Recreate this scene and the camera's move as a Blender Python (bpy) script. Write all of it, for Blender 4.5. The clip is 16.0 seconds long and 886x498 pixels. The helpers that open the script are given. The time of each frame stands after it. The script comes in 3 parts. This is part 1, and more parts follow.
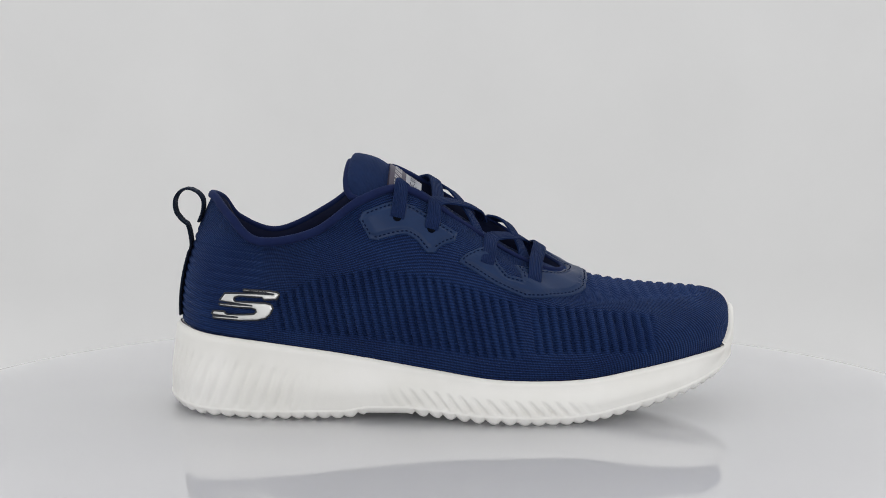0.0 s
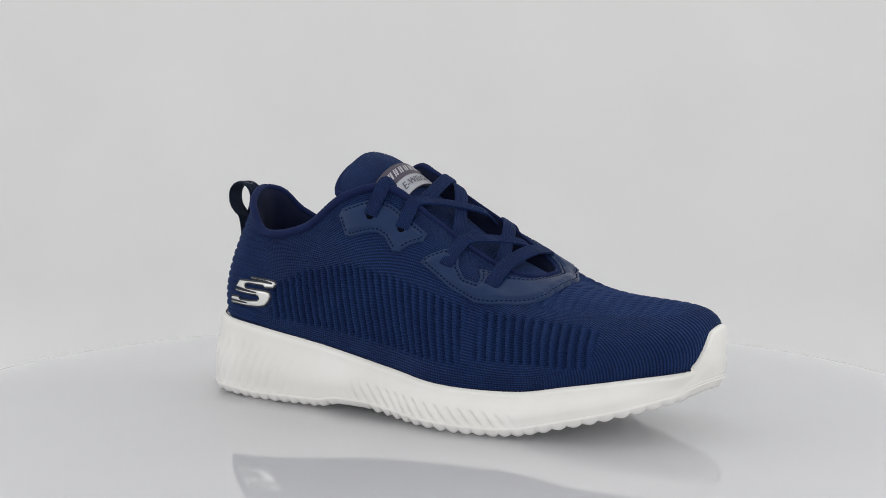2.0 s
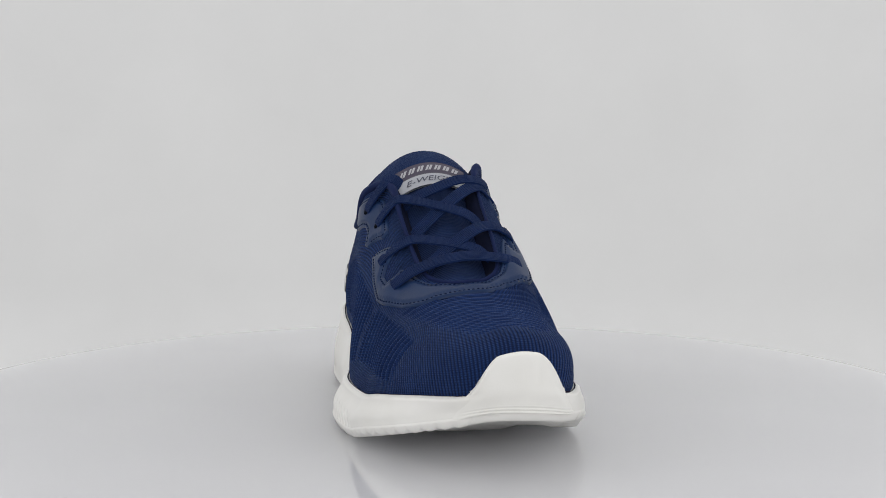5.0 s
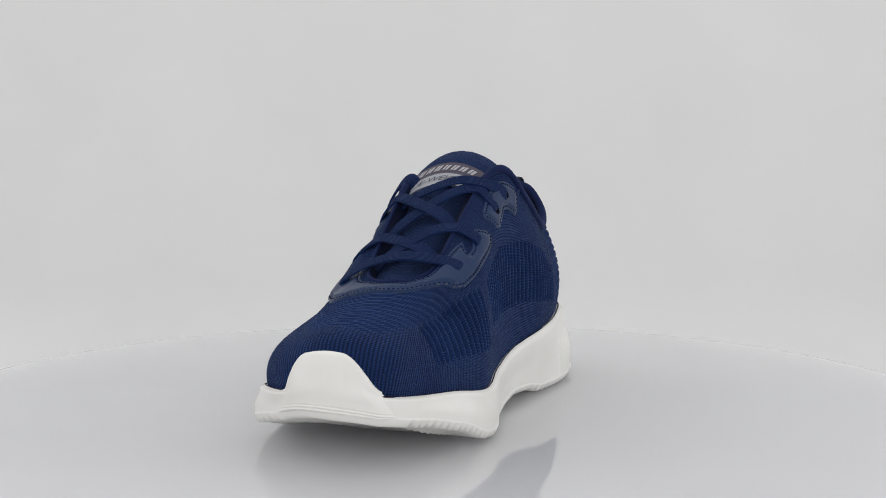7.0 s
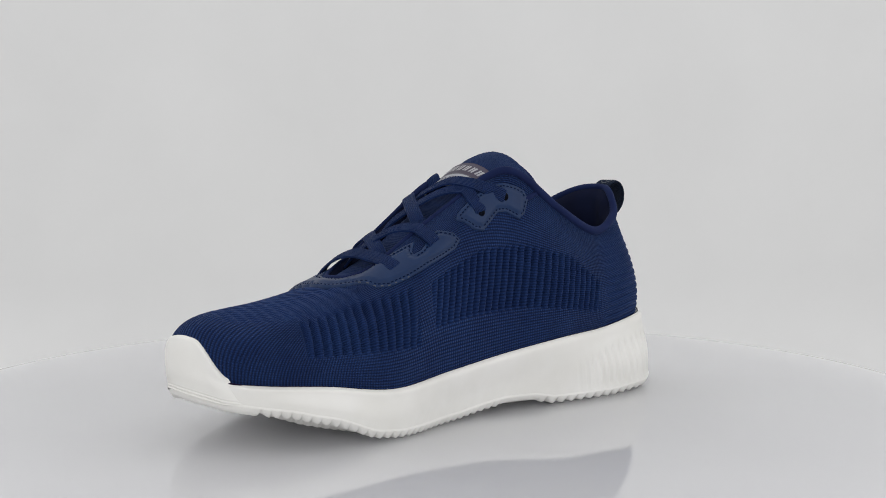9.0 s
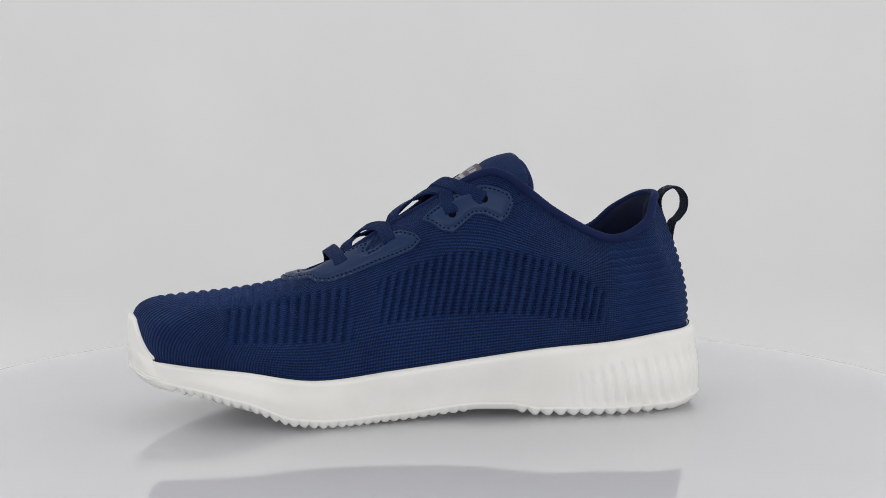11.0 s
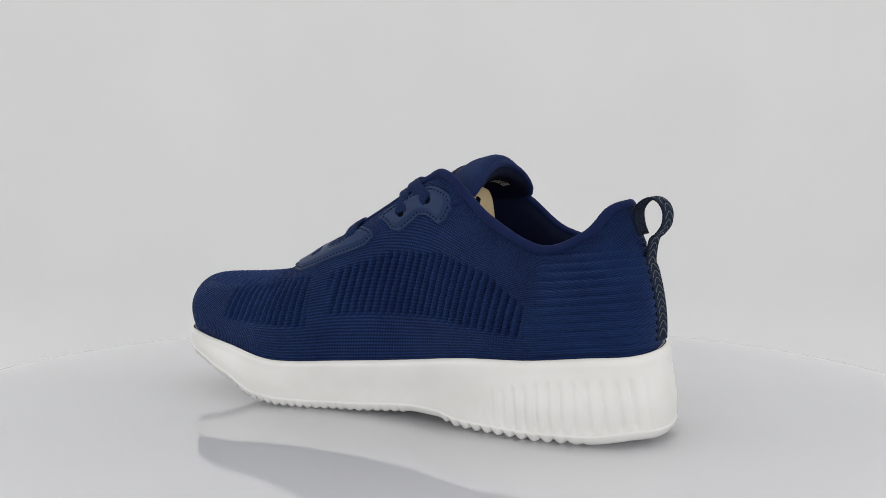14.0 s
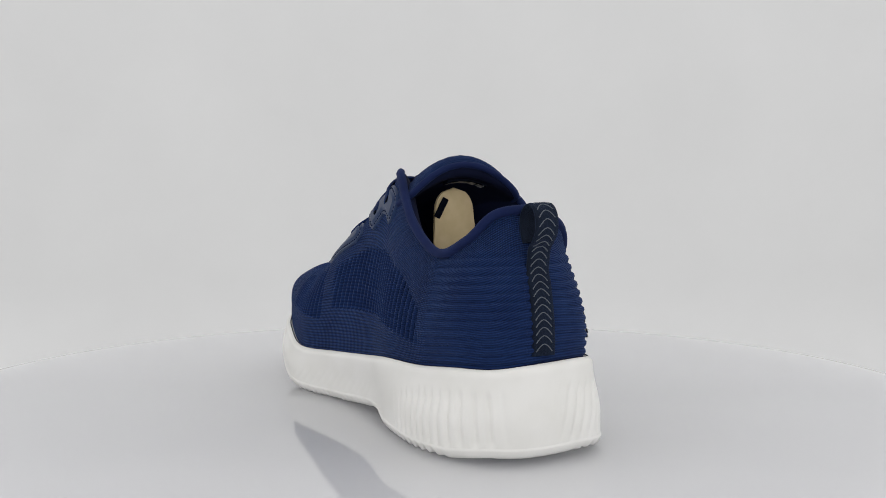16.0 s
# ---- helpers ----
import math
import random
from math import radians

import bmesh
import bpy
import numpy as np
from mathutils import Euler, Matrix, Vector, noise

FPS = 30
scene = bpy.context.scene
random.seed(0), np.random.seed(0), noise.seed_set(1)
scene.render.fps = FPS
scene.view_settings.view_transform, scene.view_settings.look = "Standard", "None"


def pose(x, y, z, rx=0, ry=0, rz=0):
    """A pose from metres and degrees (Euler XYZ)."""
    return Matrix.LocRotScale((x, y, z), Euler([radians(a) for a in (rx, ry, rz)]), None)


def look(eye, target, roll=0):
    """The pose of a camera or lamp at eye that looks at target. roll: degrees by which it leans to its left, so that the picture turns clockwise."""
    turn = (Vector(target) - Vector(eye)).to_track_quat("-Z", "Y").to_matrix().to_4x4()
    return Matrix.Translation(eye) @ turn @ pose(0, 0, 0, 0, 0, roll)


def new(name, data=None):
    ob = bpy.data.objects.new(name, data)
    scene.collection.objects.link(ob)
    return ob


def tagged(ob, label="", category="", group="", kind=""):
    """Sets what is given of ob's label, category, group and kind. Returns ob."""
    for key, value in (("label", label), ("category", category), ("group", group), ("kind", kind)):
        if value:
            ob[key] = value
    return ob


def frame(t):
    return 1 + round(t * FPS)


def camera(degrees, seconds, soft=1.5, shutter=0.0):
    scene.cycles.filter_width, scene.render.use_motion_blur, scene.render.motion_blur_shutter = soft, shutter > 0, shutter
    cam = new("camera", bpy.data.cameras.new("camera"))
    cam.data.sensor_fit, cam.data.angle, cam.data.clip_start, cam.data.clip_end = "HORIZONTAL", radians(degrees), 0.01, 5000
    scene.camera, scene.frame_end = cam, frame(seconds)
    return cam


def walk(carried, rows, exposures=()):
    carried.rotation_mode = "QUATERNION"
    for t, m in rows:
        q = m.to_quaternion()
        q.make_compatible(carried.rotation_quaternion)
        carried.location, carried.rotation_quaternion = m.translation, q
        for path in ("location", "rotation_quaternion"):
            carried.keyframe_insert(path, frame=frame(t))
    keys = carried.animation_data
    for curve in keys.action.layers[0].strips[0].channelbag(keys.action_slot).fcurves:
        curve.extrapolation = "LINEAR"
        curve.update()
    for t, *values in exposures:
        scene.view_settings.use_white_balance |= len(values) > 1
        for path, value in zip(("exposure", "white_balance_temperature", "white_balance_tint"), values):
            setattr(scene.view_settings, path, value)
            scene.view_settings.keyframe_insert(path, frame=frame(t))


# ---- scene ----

from mathutils.bvhtree import BVHTree
from mathutils.geometry import delaunay_2d_cdt

# ---------------------------------------------------------------- camera
EYE = (0.0, -0.774, 0.1596)
cam = camera(34.08, 16.0, soft=0.95)
CAM_POSE = look(EYE, (0.00489, 0.0, 0.08396))
walk(cam, [(0.0, CAM_POSE), (16.0, CAM_POSE)])


# seconds, degrees by which the turntable has gone round
TURNS = [(0.0, 0.0), (2.0, -30.82), (4.0, -62.21), (6.5, -101.53), (9.0, -138.90), (11.5, -175.99), (13.0, -198.51), (14.5, -221.94), (16.0, -246.33)]


# ---------------------------------------------------------------- light
scene.view_settings.exposure = 0.0
world = bpy.data.worlds.new("studio_air")
scene.world = world
world.use_nodes = True
world.node_tree.nodes["Background"].inputs[0].default_value = (1.0, 1.0, 1.0, 1)
world.node_tree.nodes["Background"].inputs[1].default_value = 0.71


def softbox(name, eye, target, sx, sy, watts, colour=(1, 1, 1)):
    d = bpy.data.lights.new(name, "AREA")
    d.shape, d.size, d.size_y, d.energy, d.color = "RECTANGLE", sx, sy, watts, colour
    ob = new(name, d)
    ob.matrix_world = look(eye, target)
    return ob


softbox("top_softbox", (0.0, 0.30, 1.25), (0.0, 0.30, 0.0), 1.6, 1.2, 1.9)
softbox("left_softbox", (-1.05, -0.15, 0.55), (0.0, 0.0, 0.05), 0.5, 0.9, 1.15)
softbox("right_softbox", (1.05, -0.15, 0.55), (0.0, 0.0, 0.05), 0.5, 0.9, 1.4)
softbox("front_softbox", (0.1, -1.35, 0.42), (0.0, 0.0, 0.03), 1.2, 0.5, 3.1)


# ---------------------------------------------------------------- materials
def material(name, colour, rough=0.6, metal=0.0, spec=0.5):
    m = bpy.data.materials.new(name)
    m.use_nodes = True
    b = m.node_tree.nodes["Principled BSDF"]
    b.inputs["Base Color"].default_value = (*colour, 1)
    b.inputs["Roughness"].default_value = rough
    b.inputs["Metallic"].default_value = metal
    b.inputs["Specular IOR Level"].default_value = spec
    return m, m.node_tree.nodes, m.node_tree.links, b


def mottled(nodes, links, b, dark, light, scale, coord="Object"):
    tc = nodes.new("ShaderNodeTexCoord")
    nz = nodes.new("ShaderNodeTexNoise")
    nz.inputs["Scale"].default_value, nz.inputs["Detail"].default_value = scale, 4
    ramp = nodes.new("ShaderNodeValToRGB")
    ramp.color_ramp.elements[0].position, ramp.color_ramp.elements[1].position = 0.3, 0.7
    ramp.color_ramp.elements[0].color, ramp.color_ramp.elements[1].color = (*dark, 1), (*light, 1)
    links.new(tc.outputs[coord], nz.inputs["Vector"])
    links.new(nz.outputs["Fac"], ramp.inputs["Fac"])
    links.new(ramp.outputs["Color"], b.inputs["Base Color"])
    return tc, nz, ramp


def bump(nodes, links, b, height, strength, distance):
    bp = nodes.new("ShaderNodeBump")
    bp.inputs["Strength"].default_value, bp.inputs["Distance"].default_value = strength, distance
    links.new(height, bp.inputs["Height"])
    links.new(bp.outputs["Normal"], b.inputs["Normal"])
    return bp


def knit_material():
    """Navy knit: rows of small loops that follow the cloth's own two directions, with the shade between loops painted
    in.
    """
    m, n, l, b = material("navy_knit", (0.012, 0.03, 0.12), 0.85, 0, 0.12)
    b.inputs["Sheen Weight"].default_value = 0.12
    b.inputs["Sheen Roughness"].default_value = 0.4
    b.inputs["Sheen Tint"].default_value = (0.25, 0.4, 0.9, 1)
    uv = n.new("ShaderNodeUVMap")
    uv.uv_map = "cloth"
    wa = n.new("ShaderNodeTexWave")
    wa.wave_type, wa.bands_direction, wa.wave_profile = "BANDS", "Y", "SIN"
    wa.inputs["Scale"].default_value = 230
    wb = n.new("ShaderNodeTexWave")
    wb.wave_type, wb.bands_direction = "BANDS", "X"
    wb.inputs["Scale"].default_value = 235
    for w in (wa, wb):
        w.inputs["Distortion"].default_value = 0.8
        w.inputs["Detail"].default_value = 1.5
        w.inputs["Detail Scale"].default_value = 0.35
        l.new(uv.outputs["UV"], w.inputs["Vector"])

    def mixed(name, first, second):
        at = n.new("ShaderNodeAttribute")
        at.attribute_name = name
        mx = n.new("ShaderNodeMix")
        mx.data_type = "FLOAT"
        l.new(at.outputs["Fac"], mx.inputs["Factor"])
        for key, value in (("A", first), ("B", second)):
            if isinstance(value, float):
                mx.inputs[key].default_value = value
            else:
                l.new(value, mx.inputs[key])
        return mx.outputs["Result"]

    def eased(value, share, top=1.0):
        q = n.new("ShaderNodeMath")
        q.operation = "MULTIPLY_ADD"
        q.inputs[1].default_value, q.inputs[2].default_value = share, top - share
        l.new(value, q.inputs[0])
        return q.outputs[0]

    def times(u, v):
        q = n.new("ShaderNodeMath")
        q.operation = "MULTIPLY"
        l.new(u, q.inputs[0])
        l.new(v, q.inputs[1])
        return q

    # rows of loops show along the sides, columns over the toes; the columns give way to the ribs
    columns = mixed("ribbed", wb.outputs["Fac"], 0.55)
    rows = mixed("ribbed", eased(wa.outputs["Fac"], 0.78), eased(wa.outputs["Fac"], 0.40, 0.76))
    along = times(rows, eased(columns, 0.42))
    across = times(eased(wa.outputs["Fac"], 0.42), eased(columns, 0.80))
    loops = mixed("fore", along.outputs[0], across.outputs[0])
    tc, nz, ramp = mottled(n, l, b, KNIT_DARK, KNIT_LIGHT, 60)
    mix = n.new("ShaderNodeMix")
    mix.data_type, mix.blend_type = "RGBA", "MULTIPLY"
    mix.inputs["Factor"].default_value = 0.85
    # shade in the gaps and light on the loop tops, put into the colour
    gap_shade = n.new("ShaderNodeValToRGB")
    gap_shade.color_ramp.elements[0].color, gap_shade.color_ramp.elements[1].color = (0.08, 0.08, 0.13, 1), (1.75, 1.75, 1.68, 1)
    l.new(loops, gap_shade.inputs["Fac"])
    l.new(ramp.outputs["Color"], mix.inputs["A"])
    l.new(gap_shade.outputs["Color"], mix.inputs["B"])
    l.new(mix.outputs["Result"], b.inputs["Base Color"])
    bump(n, l, b, loops, 1.0, 0.0010)
    return m


def webbing_material(name, dark, light, scale=900, strength=0.5):
    m, n, l, b = material(name, light, 0.8, 0, 0.12)
    b.inputs["Sheen Weight"].default_value = 0.08
    b.inputs["Sheen Tint"].default_value = (0.25, 0.4, 0.9, 1)
    mottled(n, l, b, dark, light, 120)
    uv = n.new("ShaderNodeUVMap")
    uv.uv_map = "cloth"
    w = n.new("ShaderNodeTexWave")
    w.bands_direction = "X"
    w.inputs["Scale"].default_value = scale
    w.inputs["Distortion"].default_value = 0.4
    l.new(uv.outputs["UV"], w.inputs["Vector"])
    bump(n, l, b, w.outputs["Fac"], strength, 0.0008)
    return m


def foam_material():
    m, n, l, b = material("white_foam_rubber", (0.8, 0.79, 0.76), 0.55, 0, 0.4)
    tc, nz, ramp = mottled(n, l, b, (0.80, 0.79, 0.755), (0.86, 0.85, 0.825), 35)
    fine = n.new("ShaderNodeTexNoise")
    fine.inputs["Scale"].default_value = 1400
    l.new(tc.outputs["Object"], fine.inputs["Vector"])
    bump(n, l, b, fine.outputs["Fac"], 0.12, 0.0003)
    b.inputs["Subsurface Weight"].default_value = 0.08
    b.inputs["Subsurface Radius"].default_value = (0.003, 0.003, 0.003)
    return m


def plastic_film(name, dark, light, rough, spec=0.14):
    m, n, l, b = material(name, light, rough, 0, spec)
    tc, nz, ramp = mottled(n, l, b, dark, light, 90)
    fine = n.new("ShaderNodeTexNoise")
    fine.inputs["Scale"].default_value = 900
    l.new(tc.outputs["Object"], fine.inputs["Vector"])
    bump(n, l, b, fine.outputs["Fac"], 0.15, 0.0003)
    return m


KNIT_DARK, KNIT_LIGHT = (0.0068, 0.0202, 0.084), (0.0100, 0.0288, 0.107)
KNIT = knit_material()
LACE_MAT = webbing_material("navy_lace", (0.0047, 0.0162, 0.071), (0.0071, 0.0222, 0.092), 330, 1.0)
BINDING = webbing_material("dark_navy_binding", (0.0050, 0.0105, 0.050), (0.0070, 0.0145, 0.064), 700, 0.15)
TONGUE_MAT = webbing_material("navy_tongue_knit", (0.0062, 0.0165, 0.062), (0.0088, 0.0225, 0.080), 330, 0.5)
LINING = plastic_film("dark_navy_lining", (0.0019, 0.0038, 0.017), (0.0028, 0.0055, 0.024), 0.9)
TAB_MAT = webbing_material("dark_tab_webbing", (0.0045, 0.008, 0.018), (0.008, 0.014, 0.028), 800, 0.6)
FILM = plastic_film("navy_fused_film", (0.0074, 0.0230, 0.076), (0.0098, 0.0290, 0.090), 0.36, 0.20)
FOAM = foam_material()
SILVER = material("silver_foil", (0.72, 0.72, 0.71), 0.30, 1.0)[0]
EMBLEM_EDGE = material("black_emblem_edge", (0.01, 0.012, 0.02), 0.4)[0]
THREAD = material("navy_thread", (0.0042, 0.0100, 0.036), 0.9, 0, 0.05)[0]
EDGE_GLINT_THREAD = material("edge_glint_thread", (0.075, 0.085, 0.11), 0.8, 0, 0.1)[0]
PALE_THREAD = material("grey_thread", (0.095, 0.11, 0.135), 0.6)[0]
SEAM = material("dark_plum_seam", (0.016, 0.010, 0.030), 0.9, 0, 0.1)[0]
HOLE = material("dark_hole", (0.002, 0.003, 0.007), 0.95, 0, 0.05)[0]
LABEL_DARK = material("dark_plum_label", (0.045, 0.035, 0.065), 0.45)[0]
LABEL_GREY = material("silver_grey_label", (0.36, 0.37, 0.41), 0.4, 0.3)[0]
LABEL_INK = material("label_ink", (0.03, 0.03, 0.06), 0.5)[0]
PALE_INK = material("pale_label_ink", (0.40, 0.40, 0.43), 0.5)[0]


def card_material():
    m, n, l, b = material("beige_card", (0.55, 0.43, 0.25), 0.75, 0, 0.3)
    mottled(n, l, b, (0.50, 0.39, 0.22), (0.60, 0.48, 0.29), 120)
    return m


def gloss_white(name, a, c, rough, spec):
    m, n, l, b = material(name, c, rough, 0, spec)
    tc, nz, ramp = mottled(n, l, b, a, c, 6)
    return m


CARD = card_material()
DISC = gloss_white("white_gloss_acrylic", (0.61, 0.61, 0.63), (0.63, 0.63, 0.65), 0.06, 0.5)
acrylic = DISC.node_tree.nodes["Principled BSDF"]
acrylic.inputs["Subsurface Weight"].default_value = 1.0
acrylic.inputs["Subsurface Radius"].default_value = (1.0, 1.0, 1.0)
acrylic.inputs["Subsurface Scale"].default_value = 0.15
PAPER = gloss_white("matt_white_paper", (0.76, 0.76, 0.76), (0.79, 0.79, 0.79), 0.9, 0.1)


# ---------------------------------------------------------------- mesh helpers
def mesh_object(name, verts, faces, mat, parent=None, label="", smooth=True, uvs=None):
    me = bpy.data.meshes.new(name)
    me.from_pydata([tuple(map(float, v)) for v in verts], [], [tuple(map(int, f)) for f in faces])
    me.materials.append(mat)
    if smooth:
        me.polygons.foreach_set("use_smooth", [True] * len(me.polygons))
    if uvs is not None:
        layer = me.uv_layers.new(name="cloth")
        idx = np.empty(len(me.loops), dtype=np.int32)
        me.loops.foreach_get("vertex_index", idx)
        layer.data.foreach_set("uv", np.asarray(uvs, dtype=np.float32)[idx].ravel())
    me.update()
    ob = new(name, me)
    if parent is not None:
        ob.parent = parent
    if label:
        tagged(ob, label)
    return ob


def part(name, bm, mat, parent, label="", smooth=True):
    me = bpy.data.meshes.new(name)
    bm.to_mesh(me)
    bm.free()
    me.materials.append(mat)
    if smooth:
        me.polygons.foreach_set("use_smooth", [True] * len(me.polygons))
    ob = new(name, me)
    ob.parent = parent
    if label:
        tagged(ob, label)
    return ob


def grid_faces(nu, nv, wrap_u=False, wrap_v=False):
    """Quads of a grid whose vertex (i, j) has the number i * nv + j."""
    i = np.arange(nu if wrap_u else nu - 1)
    j = np.arange(nv if wrap_v else nv - 1)
    a, c = np.meshgrid(i, j, indexing="ij")
    a2, c2 = (a + 1) % nu, (c + 1) % nv
    return np.stack([a * nv + c, a2 * nv + c, a2 * nv + c2, a * nv + c2], -1).reshape(-1, 4)


def spline(points, t, closed=False):
    """Catmull-Rom through the points; t counts in points."""
    p = np.asarray(points, float)
    n = len(p)
    t = np.asarray(t, float)
    k = np.floor(t).astype(int)
    if not closed:
        k = np.clip(k, 0, n - 2)
    f = (t - k)[..., None]
    at = (lambda q: p[q % n]) if closed else (lambda q: p[np.clip(q, 0, n - 1)])
    a, b, c, d = at(k - 1), at(k), at(k + 1), at(k + 2)
    return 0.5 * (2 * b + (c - a) * f + (2 * a - 5 * b + 4 * c - d) * f ** 2 + (3 * b - a - 3 * c + d) * f ** 3)


def smoothstep(a, b, x):
    t = np.clip((x - a) / (b - a), 0, 1)
    return t * t * (3 - 2 * t)


def sweep(path, width, thick, up, nside=12, closed=False, power=0.5):
    """A flat band with rounded edges along a path; up: the band's outer normal at each point."""
    path, up = np.asarray(path, float), np.asarray(up, float)
    tan = np.roll(path, -1, 0) - np.roll(path, 1, 0) if closed else np.gradient(path, axis=0)
    tan /= np.linalg.norm(tan, axis=1)[:, None]
    side = np.cross(tan, up)
    side /= np.linalg.norm(side, axis=1)[:, None]
    nrm = np.cross(side, tan)
    a = np.linspace(0, 2 * np.pi, nside, endpoint=False)
    ca, sa = np.cos(a), np.sin(a)
    cx = np.sign(ca) * np.abs(ca) ** power * 0.5
    cy = np.sign(sa) * np.abs(sa) ** 0.8 * 0.5
    wide, deep = np.broadcast_to(width, len(path))[:, None, None], np.broadcast_to(thick, len(path))[:, None, None]
    v = path[:, None] + side[:, None] * cx[None, :, None] * wide + nrm[:, None] * cy[None, :, None] * deep
    faces = grid_faces(len(path), nside, closed, True).tolist()
    if not closed:
        faces.append(list(range(nside))[::-1])
        faces.append([(len(path) - 1) * nside + k for k in range(nside)])
    length = np.r_[0, np.cumsum(np.linalg.norm(np.diff(path, axis=0), axis=1))]
    uv = np.stack(np.broadcast_arrays(cx[None, :] * np.max(width), length[:, None]), -1).reshape(-1, 2)
    return v.reshape(-1, 3), faces, uv


def filled(outline, step, rings=(0.0003, 0.0007, 0.0012)):
    """A closed outline in a plane (metres) filled with small triangles: places, triangles and the number of edge places."""
    poly = np.asarray(outline, float)
    nxt = np.roll(poly, -1, 0)
    edge = []
    for a, b in zip(poly, nxt):
        k = max(1, int(round(np.linalg.norm(b - a) / step)))
        edge += [a + (b - a) * i / k for i in range(k)]
    edge = np.array(edge)
    tan = np.roll(edge, -1, 0) - np.roll(edge, 1, 0)
    tan /= np.linalg.norm(tan, axis=1)[:, None] + 1e-12
    area = np.sum(poly[:, 0] * nxt[:, 1] - nxt[:, 0] * poly[:, 1])
    inward = np.stack([-tan[:, 1], tan[:, 0]], 1) * np.sign(area)

    def clear(q):
        return np.array([np.min(np.hypot(*(edge - p).T)) for p in q])

    pts = [edge]
    for r in rings:
        q = edge + inward * r
        pts.append(q[clear(q) > 0.9 * r])
    lo, hi = poly.min(0), poly.max(0)
    gx, gy = np.meshgrid(np.arange(lo[0], hi[0], 1.6 * step), np.arange(lo[1], hi[1], 1.6 * step), indexing="ij")
    g = np.stack([gx.ravel(), gy.ravel()], 1)
    pts.append(g[clear(g) > rings[-1] + 0.6 * step])
    n = len(edge)
    loops = [(i, (i + 1) % n) for i in range(n)]
    co, _, tris, *_ = delaunay_2d_cdt([Vector(p) for q in pts for p in q], loops, [], 1, 1e-7)
    return np.array([c[:] for c in co]), [tuple(f) for f in tris], n


def edge_distance(p, edge):
    return np.concatenate([np.sqrt(((q[:, None] - edge[None]) ** 2).sum(-1).min(1)) for q in np.array_split(p, max(1, len(p) // 400))])


# ---------------------------------------------------------------- studio
def lathe(name, profile, mat, n=160):
    a = np.linspace(0, 2 * np.pi, n, endpoint=False)
    pr = np.asarray(profile)
    v = np.stack([pr[None, :, 0] * np.cos(a)[:, None], pr[None, :, 0] * np.sin(a)[:, None],
                  np.broadcast_to(pr[None, :, 1], (n, len(pr)))], -1)
    return mesh_object(name, v.reshape(-1, 3), grid_faces(n, len(pr), True).tolist(), mat)


def build_turntable():
    prof = [(0.0, -0.070), (0.280, -0.070), (0.289, -0.066), (0.2905, -0.008), (0.2895, -0.002), (0.287, -0.0004), (0.283, 0.0), (0.0, 0.0)]
    base = tagged(new("turntable"), "round glossy white acrylic turntable under the sneaker", "turntable")
    top = lathe("disc", prof, DISC)
    top.parent = base
    foot = lathe("foot", [(0.0, -0.200), (0.16, -0.200), (0.165, -0.195), (0.165, -0.077), (0.16, -0.073), (0.0, -0.073)], PAPER, 96)
    foot.parent = base
    return base


def build_backdrop():
    """A sweep of white paper: table, bend and wall, with thickness."""
    prof = [(-2.2, -0.200)] + [(y, -0.200) for y in np.linspace(-1.5, 0.80, 12)]
    for k in range(1, 13):
        a = math.radians(90 * k / 12)
        prof.append((0.80 + 0.15 * math.sin(a), -0.05 - 0.15 * math.cos(a)))
    prof += [(0.95, z) for z in np.linspace(0.05, 1.9, 8)]
    prof = np.array(prof)
    xs = np.linspace(-1.6, 1.6, 17)
    v = np.array([(x, y, z) for x in xs for y, z in prof])
    ob = mesh_object("backdrop", v, grid_faces(len(xs), len(prof)).tolist(), PAPER)
    mod = ob.modifiers.new("thickness", "SOLIDIFY")
    mod.thickness, mod.offset = 0.004, -1
    return tagged(ob, "seamless white paper backdrop curving up behind", "backdrop", kind="structure")


turntable = build_turntable()
backdrop = build_backdrop()

# ---------------------------------------------------------------- the sneaker's forms
# Stations go round the foot: heel, outer side, toe, inner side. Metres.
SOLE_LINE = [(-0.1378, 0.0144, 0.0453), (-0.1304, -0.0114, 0.0455), (-0.1161, -0.0277, 0.0435), (-0.0833, -0.0351, 0.0398),
             (-0.0450, -0.0372, 0.0344), (0.0003, -0.0430, 0.0272), (0.0347, -0.0513, 0.0232), (0.0744, -0.0494, 0.0231),
             (0.1040, -0.0471, 0.0282), (0.1309, -0.0361, 0.0325), (0.1520, -0.0178, 0.0355), (0.1580, 0.0048, 0.0390),
             (0.1494, 0.0268, 0.0350), (0.1328, 0.0364, 0.0325), (0.1049, 0.0453, 0.0300), (0.0704, 0.0506, 0.0254),
             (0.0303, 0.0441, 0.0279), (-0.0105, 0.0409, 0.0319), (-0.0497, 0.0463, 0.0372), (-0.0843, 0.0441, 0.0390),
             (-0.1142, 0.0392, 0.0423), (-0.1313, 0.0292, 0.0433)]
